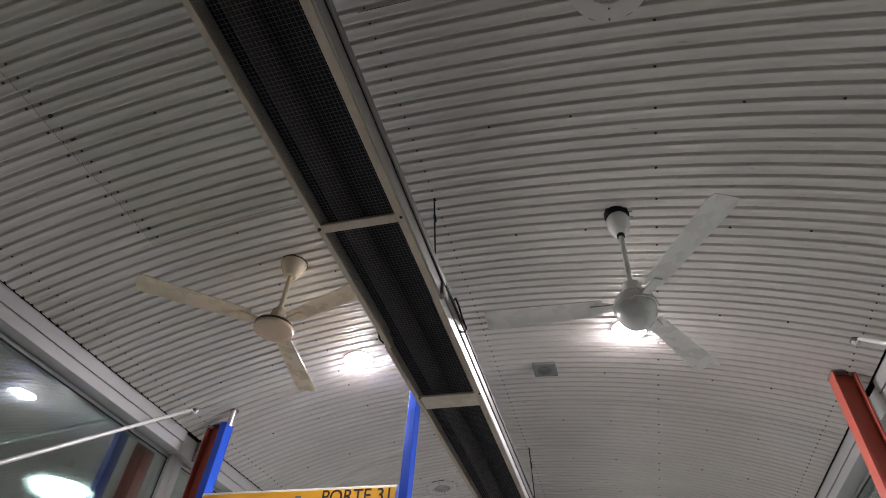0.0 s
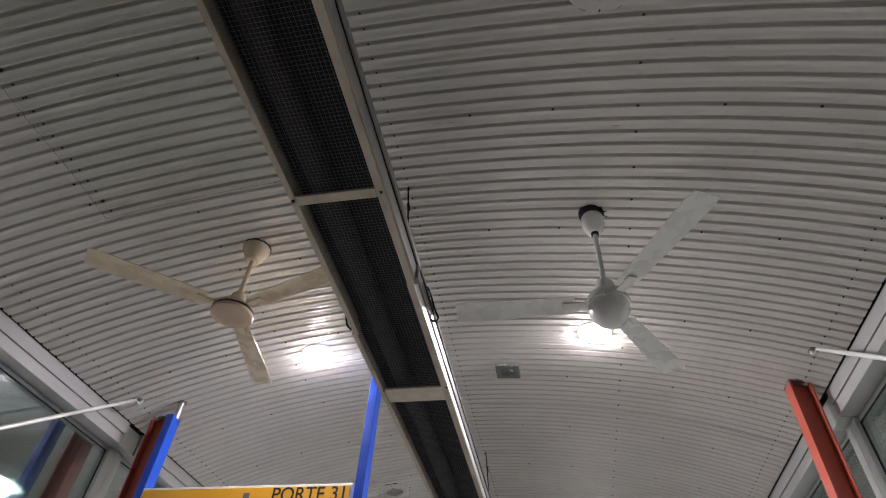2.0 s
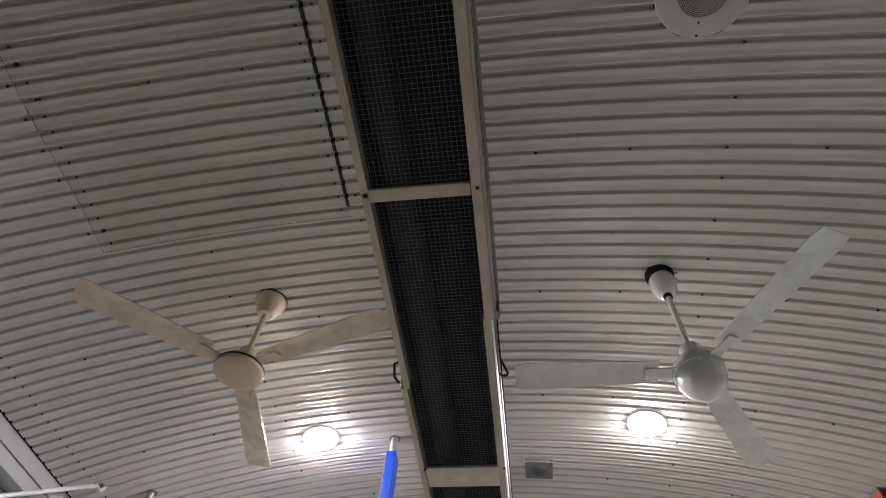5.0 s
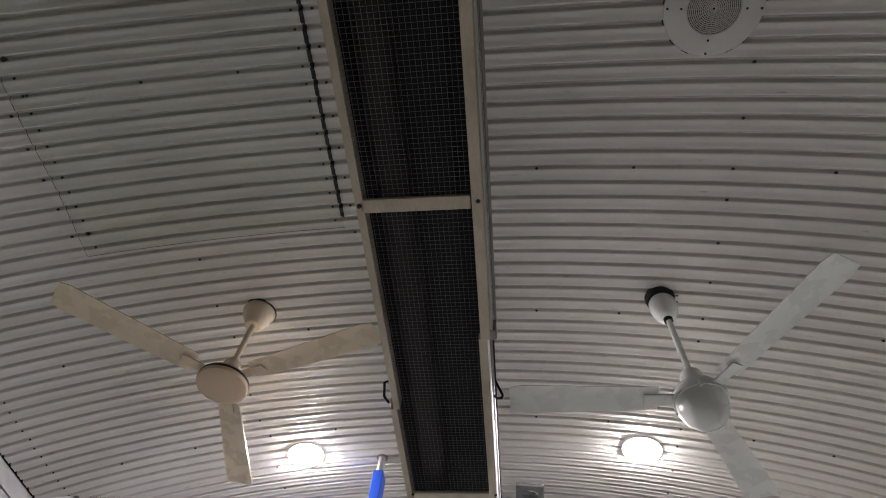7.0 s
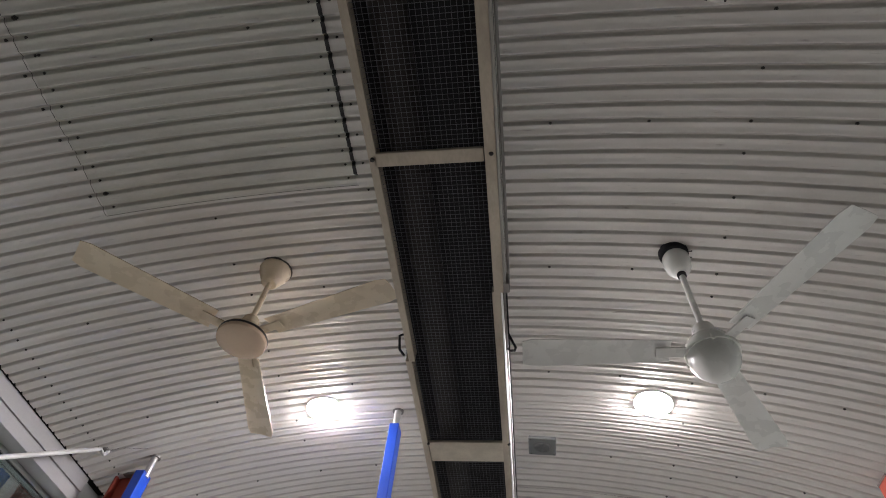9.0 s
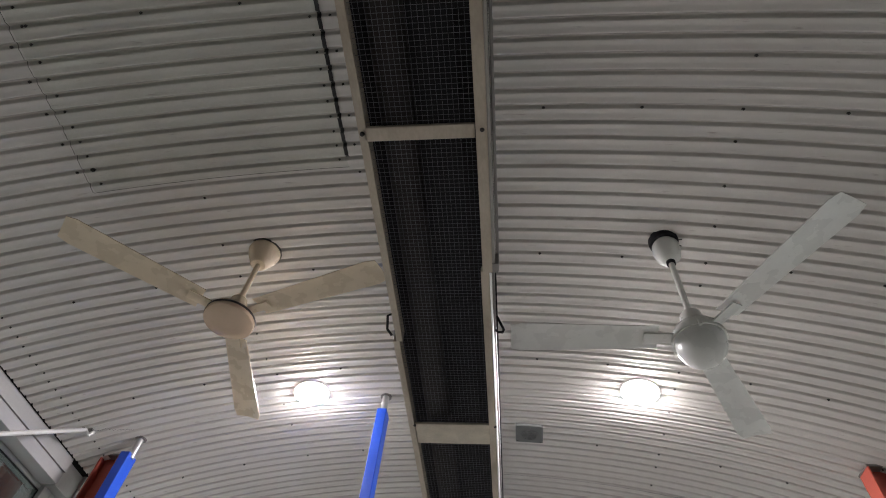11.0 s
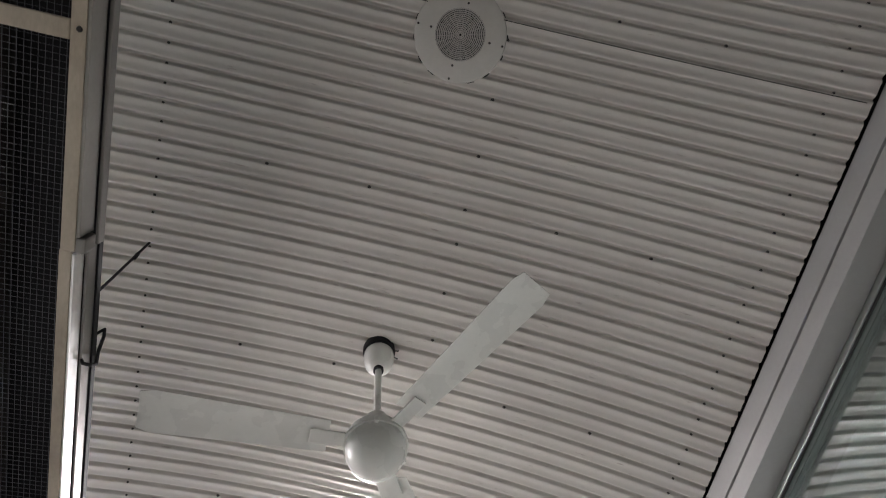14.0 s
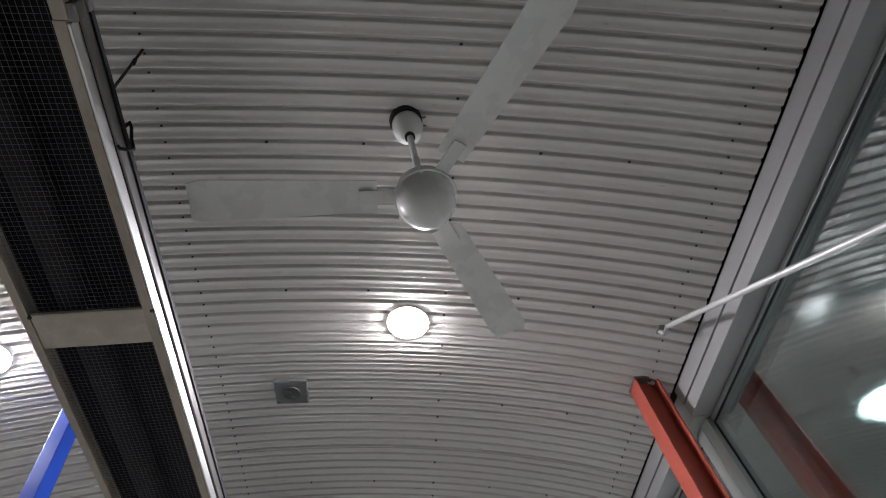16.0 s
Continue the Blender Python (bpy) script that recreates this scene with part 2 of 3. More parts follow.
# the open joint along the access sheet: a dark wavy gap
bm = bmesh.new()
ys = np.linspace(-2.1, 1.83, 480)
prev = None
for y in ys:
    z = vault_z(-0.4) + wave(y) - 0.0065
    row = [bm.verts.new((-0.411, y, z)), bm.verts.new((-0.411 + 0.017, y, z - 0.0005))]
    if prev:
        bm.faces.new((prev[0], prev[1], row[1], row[0]))
    prev = row
part("joint_gap", bm, M_GASKET, patch, "black open joint along the sheet edge")


def joint_line(name, label, pts, width, across):
    """A thin dark crack that follows the waves, along a line of (x, y)."""
    bm = bmesh.new()
    prev = None
    for x, y in pts:
        nn = vault_n(x)
        h = wave(y) - 0.0052
        q = Vector((x, y, vault_z(x))) + nn * h
        d = Vector((width, 0, 0)) if not across else Vector((0, width, 0))
        row = [bm.verts.new(q), bm.verts.new(q + d)]
        if prev:
            bm.faces.new((prev[0], prev[1], row[1], row[0]))
        prev = row
    part(name, bm, M_GASKET, patch, label)


joint_line("joint_crack", "thin dark lap joint", [(-1.531 + 0.004 * math.sin(y * 9), y) for y in np.linspace(-2.1, 1.872, 400)], 0.0028, False)
joint_line("joint_crack", "thin dark lap joint", [(x, 1.872) for x in np.linspace(-1.53, -0.40, 40)], 0.0022, True)
joint_line("joint_crack", "thin dark lap joint", [(x, 0.963) for x in np.linspace(0.03, 2.29, 60)], 0.0030, True)
joint_line("joint_crack", "thin dark lap joint", [(x, 4.278) for x in np.linspace(0.03, 2.29, 60)], 0.0022, True)


joint_line("joint_crack", "thin dark crack beside the brace", [(-2.13 + 0.0095 * k, 3.36 + 0.004 * k + 0.006 * (k % 2)) for k in range(20)], 0.0024, True)


def screw_heads(spots, parent):
    """Hexagonal washer-headed screws set in the grooves."""
    verts, faces = [], []
    for x, y, r in spots:
        k = round((y - PHASE) / PITCH)
        y = PHASE + k * PITCH
        nn = vault_n(x)
        base = Vector((x, y, vault_z(x))) + nn * (wave(y) - 0.0030)
        ax = nn.orthogonal().normalized()
        ay = nn.cross(ax)
        for rr, h in ((r * 1.8, 0.0), (r * 1.7, 0.0015), (r * 1.0, 0.002), (r * 0.85, 0.0060)):
            o = len(verts)
            for j in range(6):
                q = base - nn * h + (ax * math.cos(j * math.pi / 3) + ay * math.sin(j * math.pi / 3)) * rr
                verts.append(tuple(q))
            if h:
                for j in range(6):
                    faces.append((o - 6 + j, o - 6 + (j + 1) % 6, o + (j + 1) % 6, o + j))
        faces.append(tuple(range(o, o + 6)))
    me = bpy.data.meshes.new("screw_heads")
    me.from_pydata(verts, [], faces)
    me.materials.append(M_SCREW)
    ob = new("screw_heads", me)
    ob.parent = parent
    tagged(ob, "small dark hexagonal screw heads", "", "", "stuff")


rnd = random.Random(5)
spots = []
for k in range(-30, 150):
    y = PHASE + k * PITCH
    spots.append((0.064, y, 0.0032))
    spots.append((2.195 + rnd.uniform(-0.004, 0.004), y, 0.0032))
    spots.append((-2.170 + rnd.uniform(-0.004, 0.004), y, 0.0034))
for j in range(-3, 12):
    y = PHASE + 11 * j * PITCH
    for x in (0.445, 0.825, 1.525, 1.862):
        spots.append((x, y, 0.0042))
    for dk in (0, 2, 5, 8):
        spots.append((1.186, y + dk * PITCH, 0.0042))
for y in (-0.40, 0.38, 1.163, 2.43, 3.22, 3.97, 4.71, 5.46, 6.20):
    for x in (-0.69, -1.06, -1.475, -1.86):
        spots.append((x, y, 0.0042))
for y in (1.999, 2.21, 2.64, 2.85, 3.06, 3.43, 3.64):
    spots.append((-1.086, y, 0.0038))
for k in range(-40, 4):
    y = PHASE + k * PITCH
    if k % 2 == 0:
        spots.append((-1.558, y, 0.0045))
    spots.append((-1.488, y, 0.0042))
    spots.append((-0.440, y, 0.0036))
    if k % 2:
        spots.append((-0.362, y + PITCH, 0.0036))
spots.append((-1.492, 1.739, 0.008))
spots.append((-1.492, 1.016, 0.008))
screw_heads(spots, ceiling)

# outer roof skin over the vault
bm = bmesh.new()
xs = np.linspace(-2.75, 2.75, 33)
prev = None
for x in xs:
    z = vault_z(x) + 0.16
    row = [bm.verts.new((x, Y0 - 0.1, z)), bm.verts.new((x, Y1 + 0.1, z)), bm.verts.new((x, Y0 - 0.1, z + 0.06)), bm.verts.new((x, Y1 + 0.1, z + 0.06))]
    if prev:
        bm.faces.new((prev[0], prev[1], row[1], row[0]))
        bm.faces.new((prev[2], row[2], row[3], prev[3]))
    prev = row
solid("roof", bm, M_DARK, "dark outer roof skin over the vault", "roof")

# floor, ground, end walls
bm = bmesh.new()
box(bm, (-2.6, Y0, -0.15), (2.6, Y1, 0.0))
solid("floor", bm, M_FLOOR, "worn grey terrazzo platform floor", "floor")
bm = bmesh.new()
box(bm, (-400, -400, -0.4), (400, 400, -0.16))
solid("ground", bm, M_ASPHALT, "dark asphalt outside at night", "ground")
# both end walls are unseen; the north one is dark to dim the far vault
for nm, y in (("wall_south", Y0 - 0.1), ("wall_north", Y1)):
    bm = bmesh.new()
    box(bm, (-2.6, y, 0), (2.6, y + 0.1, 4.05))
    solid(nm, bm, M_WALL if nm == "wall_south" else M_END, "plain grey end wall panel" if nm == "wall_south" else "unseen end wall panel, dark to dim the far vault", "wall")

# ---- eaves and window walls ----
BAYS = (-3.9, -1.37, 1.15, 3.66, 6.20, 8.72, 11.9)
count = 0
for s, side in ((1, "east"), (-1, "west")):
    def sbox(bm, lo, hi, bevel=0.0):
        a, b = sorted((s * lo[0], s * hi[0]))
        return box(bm, (a, lo[1], lo[2]), (b, hi[1], hi[2]), bevel)
    trim = thing("trim_" + side, "grey painted eave fascia with a fine groove", "fascia", kind="structure")
    for a, b in ((-3.9, 3.66), (3.66, 8.72), (8.72, 11.9)):
        bm = bmesh.new()
        sbox(bm, (2.316, a + 0.09, 3.345), (2.50, b - 0.09, 3.430), 0.002)
        part("fascia_board", bm, M_FASCIA, trim)
        bm = bmesh.new()
        sbox(bm, (2.322, a + 0.09, 3.270), (2.50, b - 0.09, 3.341), 0.003)
        part("fascia_board", bm, M_FASCIA, trim)
    bm = bmesh.new()
    sbox(bm, (2.345, Y0, 3.28), (2.52, Y1, 3.50))
    part("backing_board", bm, M_DARK, trim)
    for y in (3.66, 8.72):
        bm = bmesh.new()
        sbox(bm, (2.335, y - 0.088, 3.268), (2.505, y + 0.088, 3.42), 0.002)
        part("pilaster_cap", bm, M_ALU, trim)
    for y in BAYS:
        if abs(y - 3.66) > 0.1:
            bm = bmesh.new()
            sbox(bm, (2.327, y - 0.036, 0.0), (2.398, y + 0.036, 3.267), 0.003)
            part("mullion", bm, M_ALU, trim, "grey aluminium mullion")
    for a, b in zip(BAYS, BAYS[1:]):
        count += 1
        win = thing("window_%d" % count, "tall fixed window with grey aluminium frame", "window", kind="structure")
        frame_parts = (((2.40, a - 0.002, 0.0), (2.50, a + 0.075, 3.268)), ((2.40, b - 0.075, 0.0), (2.50, b - 0.004, 3.268)),
                       ((2.425, a + 0.075, 3.244), (2.50, b - 0.075, 3.268)), ((2.405, a + 0.075, 0.0), (2.50, b - 0.075, 0.28)))
        for lo, hi in frame_parts:
            bm = bmesh.new()
            sbox(bm, lo, hi, 0.003)
            part("window_frame", bm, M_ALU, win)
        g = 0.006
        for lo, hi in (((2.426, a + 0.075, 0.28), (2.4318, a + 0.075 + g, 3.240)), ((2.426, b - 0.075 - g, 0.28), (2.4318, b - 0.075, 3.240)),
                       ((2.426, a + 0.075 + g, 3.240 - g), (2.4318, b - 0.075 - g, 3.240))):
            bm = bmesh.new()
            sbox(bm, lo, hi)
            part("gasket", bm, M_GASKET, win)
        for gx in (2.432, 2.456):
            bm = bmesh.new()
            sbox(bm, (gx, a + 0.078, 0.29), (gx + 0.006, b - 0.078, 3.236))
            pane = part("pane", bm, M_GLASS, win)
            pane.visible_shadow = False


# ---- radiant heater along the vault ----
HL, HR, HZ = -0.065, 0.254, 2.893
heater = thing("radiant_heater", "long ceiling heater with black mesh guard and dusty steel rails", "heater")


def hbox(name, lo, hi, mat, label="", bevel=0.002, parent=None):
    bm = bmesh.new()
    box(bm, lo, hi, bevel)
    return part(name, bm, mat, parent or heater, label)


S1, S2, HE = 1.702, 1.987, 9.0
D2 = -0.012  # the second length of the heater sits a little to the west
hbox("rail", (HL, -2.0, HZ), (HL + 0.021, S2, HZ + 0.045), M_RAIL, "dusty beige steel rail")
hbox("rail", (HL + D2, S2 + 0.003, HZ + 0.004), (HL + D2 + 0.021, HE, HZ + 0.05), M_RAIL)
hbox("rail", (HR - 0.032, -2.0, HZ - 0.004), (HR - 0.004, S1, HZ + 0.045), M_RAIL)
hbox("rail", (HR + D2 - 0.026, S1 + 0.003, HZ + 0.004), (HR + D2 - 0.002, HE, HZ + 0.03), M_RAIL)
hbox("rail_bracket", (HR - 0.014, S1 - 0.03, HZ + 0.0), (HR + 0.014, S1 + 0.006, HZ + 0.05), M_HOOD, "grey steel joint bracket", 0.006)
hbox("side_reflector", (HR - 0.0035, -2.0, HZ - 0.002), (HR + 0.004, S1 - 0.032, HZ + 0.060), M_SIDE, "dull grey side strip")
hbox("side_reflector", (HR + D2 - 0.0015, S1 + 0.01, HZ + 0.006), (HR + D2 + 0.004, HE, HZ + 0.050), M_POLISH, "polished aluminium side strip")
hbox("outer_lip", (HR + 0.006, -2.0, HZ + 0.062), (HR + 0.014, S1, HZ + 0.090), M_HOOD, "grey outer lip of the hood")
hbox("outer_lip", (HR + D2 + 0.004, S1 + 0.003, HZ + 0.052), (HR + D2 + 0.011, HE, HZ + 0.094), M_HOOD, "grey outer lip of the hood")
hbox("side_reflector", (HL - 0.003, -2.0, HZ + 0.046), (HL + 0.004, S2 - 0.005, HZ + 0.090), M_SIDE)
hbox("side_reflector", (HL + D2 - 0.006, S2 + 0.005, HZ + 0.030), (HL + D2 - 0.001, HE, HZ + 0.066), M_POLISH)
# hood over the burner
bm = bmesh.new()
prof = ((HL - 0.012, HZ + 0.068), (HL - 0.005, HZ + 0.12), (HL + 0.08, HZ + 0.19), (HR - 0.08, HZ + 0.19), (HR + 0.0, HZ + 0.12), (HR + 0.004, HZ + 0.092),
        (HR - 0.002, HZ + 0.092), (HR - 0.006, HZ + 0.115), (HR - 0.083, HZ + 0.183), (HL + 0.083, HZ + 0.183), (HL + 0.001, HZ + 0.115), (HL - 0.006, HZ + 0.068))
ends = [[bm.verts.new((x, y, z)) for x, z in prof] for y in (-2.0, HE)]
for k in range(len(prof)):
    bm.faces.new((ends[0][k], ends[0][(k + 1) % len(prof)], ends[1][(k + 1) % len(prof)], ends[1][k]))
bmesh.ops.recalc_face_normals(bm, faces=bm.faces)
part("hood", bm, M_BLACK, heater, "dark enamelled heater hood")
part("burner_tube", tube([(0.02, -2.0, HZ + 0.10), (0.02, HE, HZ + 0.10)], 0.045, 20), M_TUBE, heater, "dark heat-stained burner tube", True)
for ya, yb, z in ((1.245, 1.283, 0.0), (2.423, 2.540, 0.005), (3.756, 3.782, 0.005), (5.00, 5.10, 0.005), (-0.2, -0.156, 0.0)):
    mat = M_CREAM_BAR if yb - ya > 0.06 else M_RAIL
    hbox("crossbar", (HL + 0.011, ya, HZ + z), (HR - 0.034, yb, HZ + z + 0.012), mat, "cream painted crossbar" if mat is M_CREAM_BAR else "", 0.004)
for y in (1.260, 2.43, 3.77):
    for x in (HL + 0.010, HR - 0.016):
        part("bolt", lathe([(0, -0.004), (0.0045, -0.003), (0.006, 0.0), (0.006, 0.004)], 10, at=(x, y, HZ - 0.004 if y < 1.7 else HZ + 0.005)), M_SCREW, heater)
# wire guard: half-inch grid
CELL = 0.0127
verts, faces = [], []


def wire(lo, hi):
    o = len(verts)
    for x in (lo[0], hi[0]):
        for y in (lo[1], hi[1]):
            for z in (lo[2], hi[2]):
                verts.append((x, y, z))
    for f in ((0, 1, 3, 2), (4, 6, 7, 5), (0, 4, 5, 1), (2, 3, 7, 6), (0, 2, 6, 4), (1, 5, 7, 3)):
        faces.append(tuple(o + i for i in f))


WR = 0.00045
for k in range(0, 25):
    x = HL + 0.008 + k * CELL
    if x < HR - 0.02:
        wire((x - WR, -1.9, HZ + 0.0135), (x + WR, HE, HZ + 0.0144))
k = 0
while -0.4 + k * CELL < 6.0:
    y = -0.4 + k * CELL
    wire((HL + 0.002, y - WR, HZ + 0.0145), (HR - 0.02, y + WR, HZ + 0.0154))
    k += 1
me = bpy.data.meshes.new("wire_guard")
me.from_pydata(verts, [], faces)
me.materials.append(M_MESH)
guard = new("wire_guard", me)
guard.parent = heater
tagged(guard, "fine square galvanised wire guard", "", "", "stuff")
# hangers and wire hooks
for (x, y), (bx, by) in (((0.060, 2.028), (0.14, 1.99)), ((0.078, 5.11), (0.14, 5.08)), ((0.064, -1.0), (0.14, -1.02))):
    part("hanger_rod", tube([(x, y, vault_z(x)), (bx, by, HZ + 0.17)], 0.0045, 8), M_BLACK, heater, "thin black hanger rod", True)
    mid = Vector((x, y, vault_z(x))).lerp(Vector((bx, by, HZ + 0.17)), 0.18)
    part("hanger_collar", tube([mid, mid + Vector((0.0095, -0.003, -0.055))], 0.007, 8), M_BLACK, heater)
part("wire_hook", tube([(0.196, 2.03, 3.10), (0.200, 2.022, 3.128), (0.219, 2.008, 3.139), (0.234, 2.006, 3.10), (0.256, 2.004, 3.02), (0.277, 2.002, 2.962),
                        (0.273, 1.996, 2.944), (0.258, 1.99, 2.938), (0.247, 1.985, 2.952), (0.248, 1.985, 2.972)], 0.0042, 8), M_BLACK, heater, "black bent wire hook", True)
part("wire_hook", tube([(HL - 0.012, 1.93, HZ + 0.07), (HL - 0.03, 1.93, HZ + 0.06), (HL - 0.034, 1.97, HZ + 0.04), (HL - 0.02, 1.99, HZ + 0.03)], 0.0042, 8), M_BLACK, heater, "", True)


# ---- ceiling fans ----
def blade_mesh(r0, r1, w0, w1, pitch):
    bm = bmesh.new()
    n = 14
    rows = []
    for i in range(n + 1):
        u = i / n
        r = r0 + (r1 - r0) * u
        w = (w0 + (w1 - w0) * u) * 0.5
        if u > 0.93:
            w *= math.sqrt(max(0.0, 1 - ((u - 0.93) / 0.085) ** 2)) * 0.4 + 0.6
        tw = radians(pitch) * (1 - 0.3 * u)
        row = []
        for v in (-1, -0.5, 0, 0.5, 1):
            camber = 0.006 * (1 - v * v)
            y, z = v * w, camber
            row.append((r, y * math.cos(tw) - z * math.sin(tw), y * math.sin(tw) + z * math.cos(tw)))
        rows.append(row)
    top = [[bm.verts.new((x, y, z + 0.0015)) for x, y, z in row] for row in rows]
    bot = [[bm.verts.new((x, y, z - 0.0015)) for x, y, z in row] for row in rows]
    for g, flip in ((top, False), (bot, True)):
        for a, b in zip(g, g[1:]):
            for k in range(4):
                f = (a[k], b[k], b[k + 1], a[k + 1])
                bm.faces.new(f[::-1] if flip else f)
    for k in (0, 4):
        for i in range(n):
            bm.faces.new((top[i][k], top[i + 1][k], bot[i + 1][k], bot[i][k]))
    for i in (0, n):
        for k in range(4):
            bm.faces.new((top[i][k], top[i][k + 1], bot[i][k + 1], bot[i][k]))
    bmesh.ops.recalc_face_normals(bm, faces=bm.faces)
    return bm


def blades(fan, mat, z, r1, first, w0, w1, pitch):
    me = mesh_of("blade", blade_mesh(0.145, r1, w0, w1, pitch), mat, True)
    bm = bmesh.new()
    box(bm, (0.075, -0.022, -0.004), (0.20, 0.022, 0.003), 0.002)
    arm = mesh_of("blade_arm", bm, mat)
    for k in range(3):
        ob = new("blade", me)
        ob.parent = fan
        ob.matrix_basis = pose(0, 0, z, 0, 0, first + 120 * k)
        o2 = new("blade_arm", arm)
        o2.parent = ob
        o2.matrix_basis = pose(0, 0, -0.006, pitch * 0.9)


zc = vault_z(-0.905)
fan = thing("ceiling_fan", "cream enamelled three-blade ceiling fan hung from the vault", "ceiling fan", pose(-0.900, 2.312, 0), "ceiling fans")
# gasket disc kept dark so its edge doubles as the canopy's shadow
part("ceiling_plate", lathe([(0, zc - 0.006), (0.082, zc - 0.006), (0.082, zc + 0.004), (0, zc + 0.004)]), M_BAND, fan, "dark gasket ring, also the canopy's painted shadow")
part("canopy", lathe([(0, zc - 0.004), (0.078, zc - 0.006), (0.078, zc - 0.014), (0.072, zc - 0.034), (0.057, zc - 0.066), (0.044, zc - 0.092), (0.041, zc - 0.102), (0.034, zc - 0.108), (0, zc - 0.108)]), M_BEIGE, fan, "", True)
part("down_rod", tube([(0, 0, zc - 0.10), (0, 0, 3.43)], 0.0125, 16), M_BEIGE, fan, "", True)
part("rod_collar", lathe([(0, 3.475), (0.022, 3.475), (0.022, 3.45), (0, 3.45)]), M_BEIGE, fan, "", True)
part("motor_housing", lathe([(0, 3.462), (0.028, 3.460), (0.036, 3.452), (0.042, 3.42), (0.056, 3.384), (0.082, 3.368), (0.100, 3.358), (0.104, 3.348), (0.097, 3.341), (0, 3.341)]), M_BEIGE, fan, "", True)
part("motor_band", lathe([(0, 3.348), (0.105, 3.348), (0.110, 3.343), (0.110, 3.332), (0, 3.332)]), M_BAND, fan, "dark ring round the motor")
part("motor_cap", lathe([(0, 3.336), (0.108, 3.336), (0.110, 3.328), (0.107, 3.316), (0.094, 3.307), (0.060, 3.300), (0, 3.297)]), M_PEACH, fan, "cream domed motor cap", True)
blades(fan, M_BEIGE, 3.362, 0.735, -19, 0.105, 0.135, 9)

zc = vault_z(1.0)
fan = thing("ceiling_fan", "white enamelled three-blade ceiling fan with a domed motor", "ceiling fan", pose(0.990, 2.274, 0), "ceiling fans")
part("ceiling_plate", lathe([(0, zc - 0.03), (0.060, zc - 0.03), (0.064, zc - 0.02), (0.064, zc + 0.006), (0, zc + 0.006)]), M_BLACK, fan, "black rubber mounting plate", True)
part("canopy", lathe([(0, zc - 0.032), (0.050, zc - 0.034), (0.058, zc - 0.05), (0.058, zc - 0.085), (0.052, zc - 0.118), (0.036, zc - 0.146), (0.024, zc - 0.155), (0, zc - 0.156)]), M_WHITE, fan, "", True)
part("rod_joint", lathe([(0, zc - 0.15), (0.019, zc - 0.15), (0.019, zc - 0.172), (0, zc - 0.172)]), M_BLACK, fan, "black rubber joint")
part("down_rod", tube([(0, 0, zc - 0.15), (0, 0, 3.292)], 0.0125, 16), M_WHITE, fan, "", True)
part("motor_neck", lathe([(0, 3.314), (0.038, 3.312), (0.042, 3.302), (0.044, 3.247), (0.05, 3.237), (0, 3.237)]), M_WHITE, fan, "", True)
part("motor_housing", lathe([(0, 3.244), (0.0501, 3.242), (0.0774, 3.232), (0.0892, 3.214), (0.0946, 3.198), (0.0946, 3.188), (0, 3.188)]), M_WHITE, fan, "", True)
# the shade in the seam above the cap is this ring's grey colour
part("motor_band", lathe([(0, 3.190), (0.0901, 3.190), (0.0901, 3.180), (0, 3.180)]), M_VENT, fan, "thin grey ring painted as the shaded seam")
part("motor_cap", lathe([(0, 3.182), (0.0910, 3.182), (0.0928, 3.202), (0.0892, 3.140), (0.0783, 3.112), (0.0601, 3.088), (0.0346, 3.072), (0, 3.066)]), M_WHITE, fan, "white domed motor cap", True)
for dx, dy in ((0.030, 0.012), (0.024, -0.014)):
    part("cable_stub", tube([(0.058, dy, zc - 0.012), (0.058 + dx * 0.6, dy * 1.3, zc - 0.020), (0.058 + dx, dy * 1.8, zc - 0.010)], 0.0028, 8), M_BLACK, fan, "short black cable end", True)
part("set_screw", lathe([(0, -0.004), (0.004, -0.004), (0.004, 0.010), (0, 0.010)], 8, at=(0.0, -0.014, zc - 0.163)), M_SCREW, fan, "small steel set screw")
part("cap_rim", lathe([(0.0901, 3.184), (0.0978, 3.186), (0.0987, 3.178), (0.0978, 3.171), (0.0901, 3.173)], 48), M_WHITE, fan, "raised rim round the motor cap", True)
for k in range(3):
    a0 = radians(20 + 120 * k)
    bm = bmesh.new()
    box(bm, (0.092, -0.006, 3.162), (0.103, 0.006, 3.190), 0.003)
    part("cap_clip", bm, M_WHITE, fan, "", False, pose(0, 0, 0, 0, 0, math.degrees(a0)))
blades(fan, M_WHITE, 3.194, 0.69, 60, 0.10, 0.135, 9)


# ---- round things set flat on the vault ----
def on_vault(x, y):
    nn = vault_n(x)
    return Matrix.Translation((x, y, vault_z(x) - AMP - 0.002)) @ Vector((0, 0, 1)).rotation_difference(nn).to_matrix().to_4x4()


def downlight(x, y):
    """A shallow domed lens in a flush ring."""
    ob = thing("downlight", "lit round white downlight set in the vault", "ceiling light", on_vault(x, y), "downlights")
    part("trim_ring", lathe([(0.099, 0.012), (0.106, 0.010), (0.107, -0.001), (0.105, -0.006), (0.101, -0.007), (0.099, -0.004)], 48), M_WHITE, ob, "white trim ring", True)
    part("lens", lathe([(0, -0.027), (0.035, -0.0258), (0.066, -0.0213), (0.088, -0.0145), (0.0985, -0.0077), (0.0985, 0.004), (0, 0.004)], 48), M_LAMP, ob, "glowing frosted lens", True)
    return ob


for x, y in ((1.012, 3.312), (-0.896, 3.377), (1.05, 7.95), (-0.90, 7.98)):
    downlight(x, y)


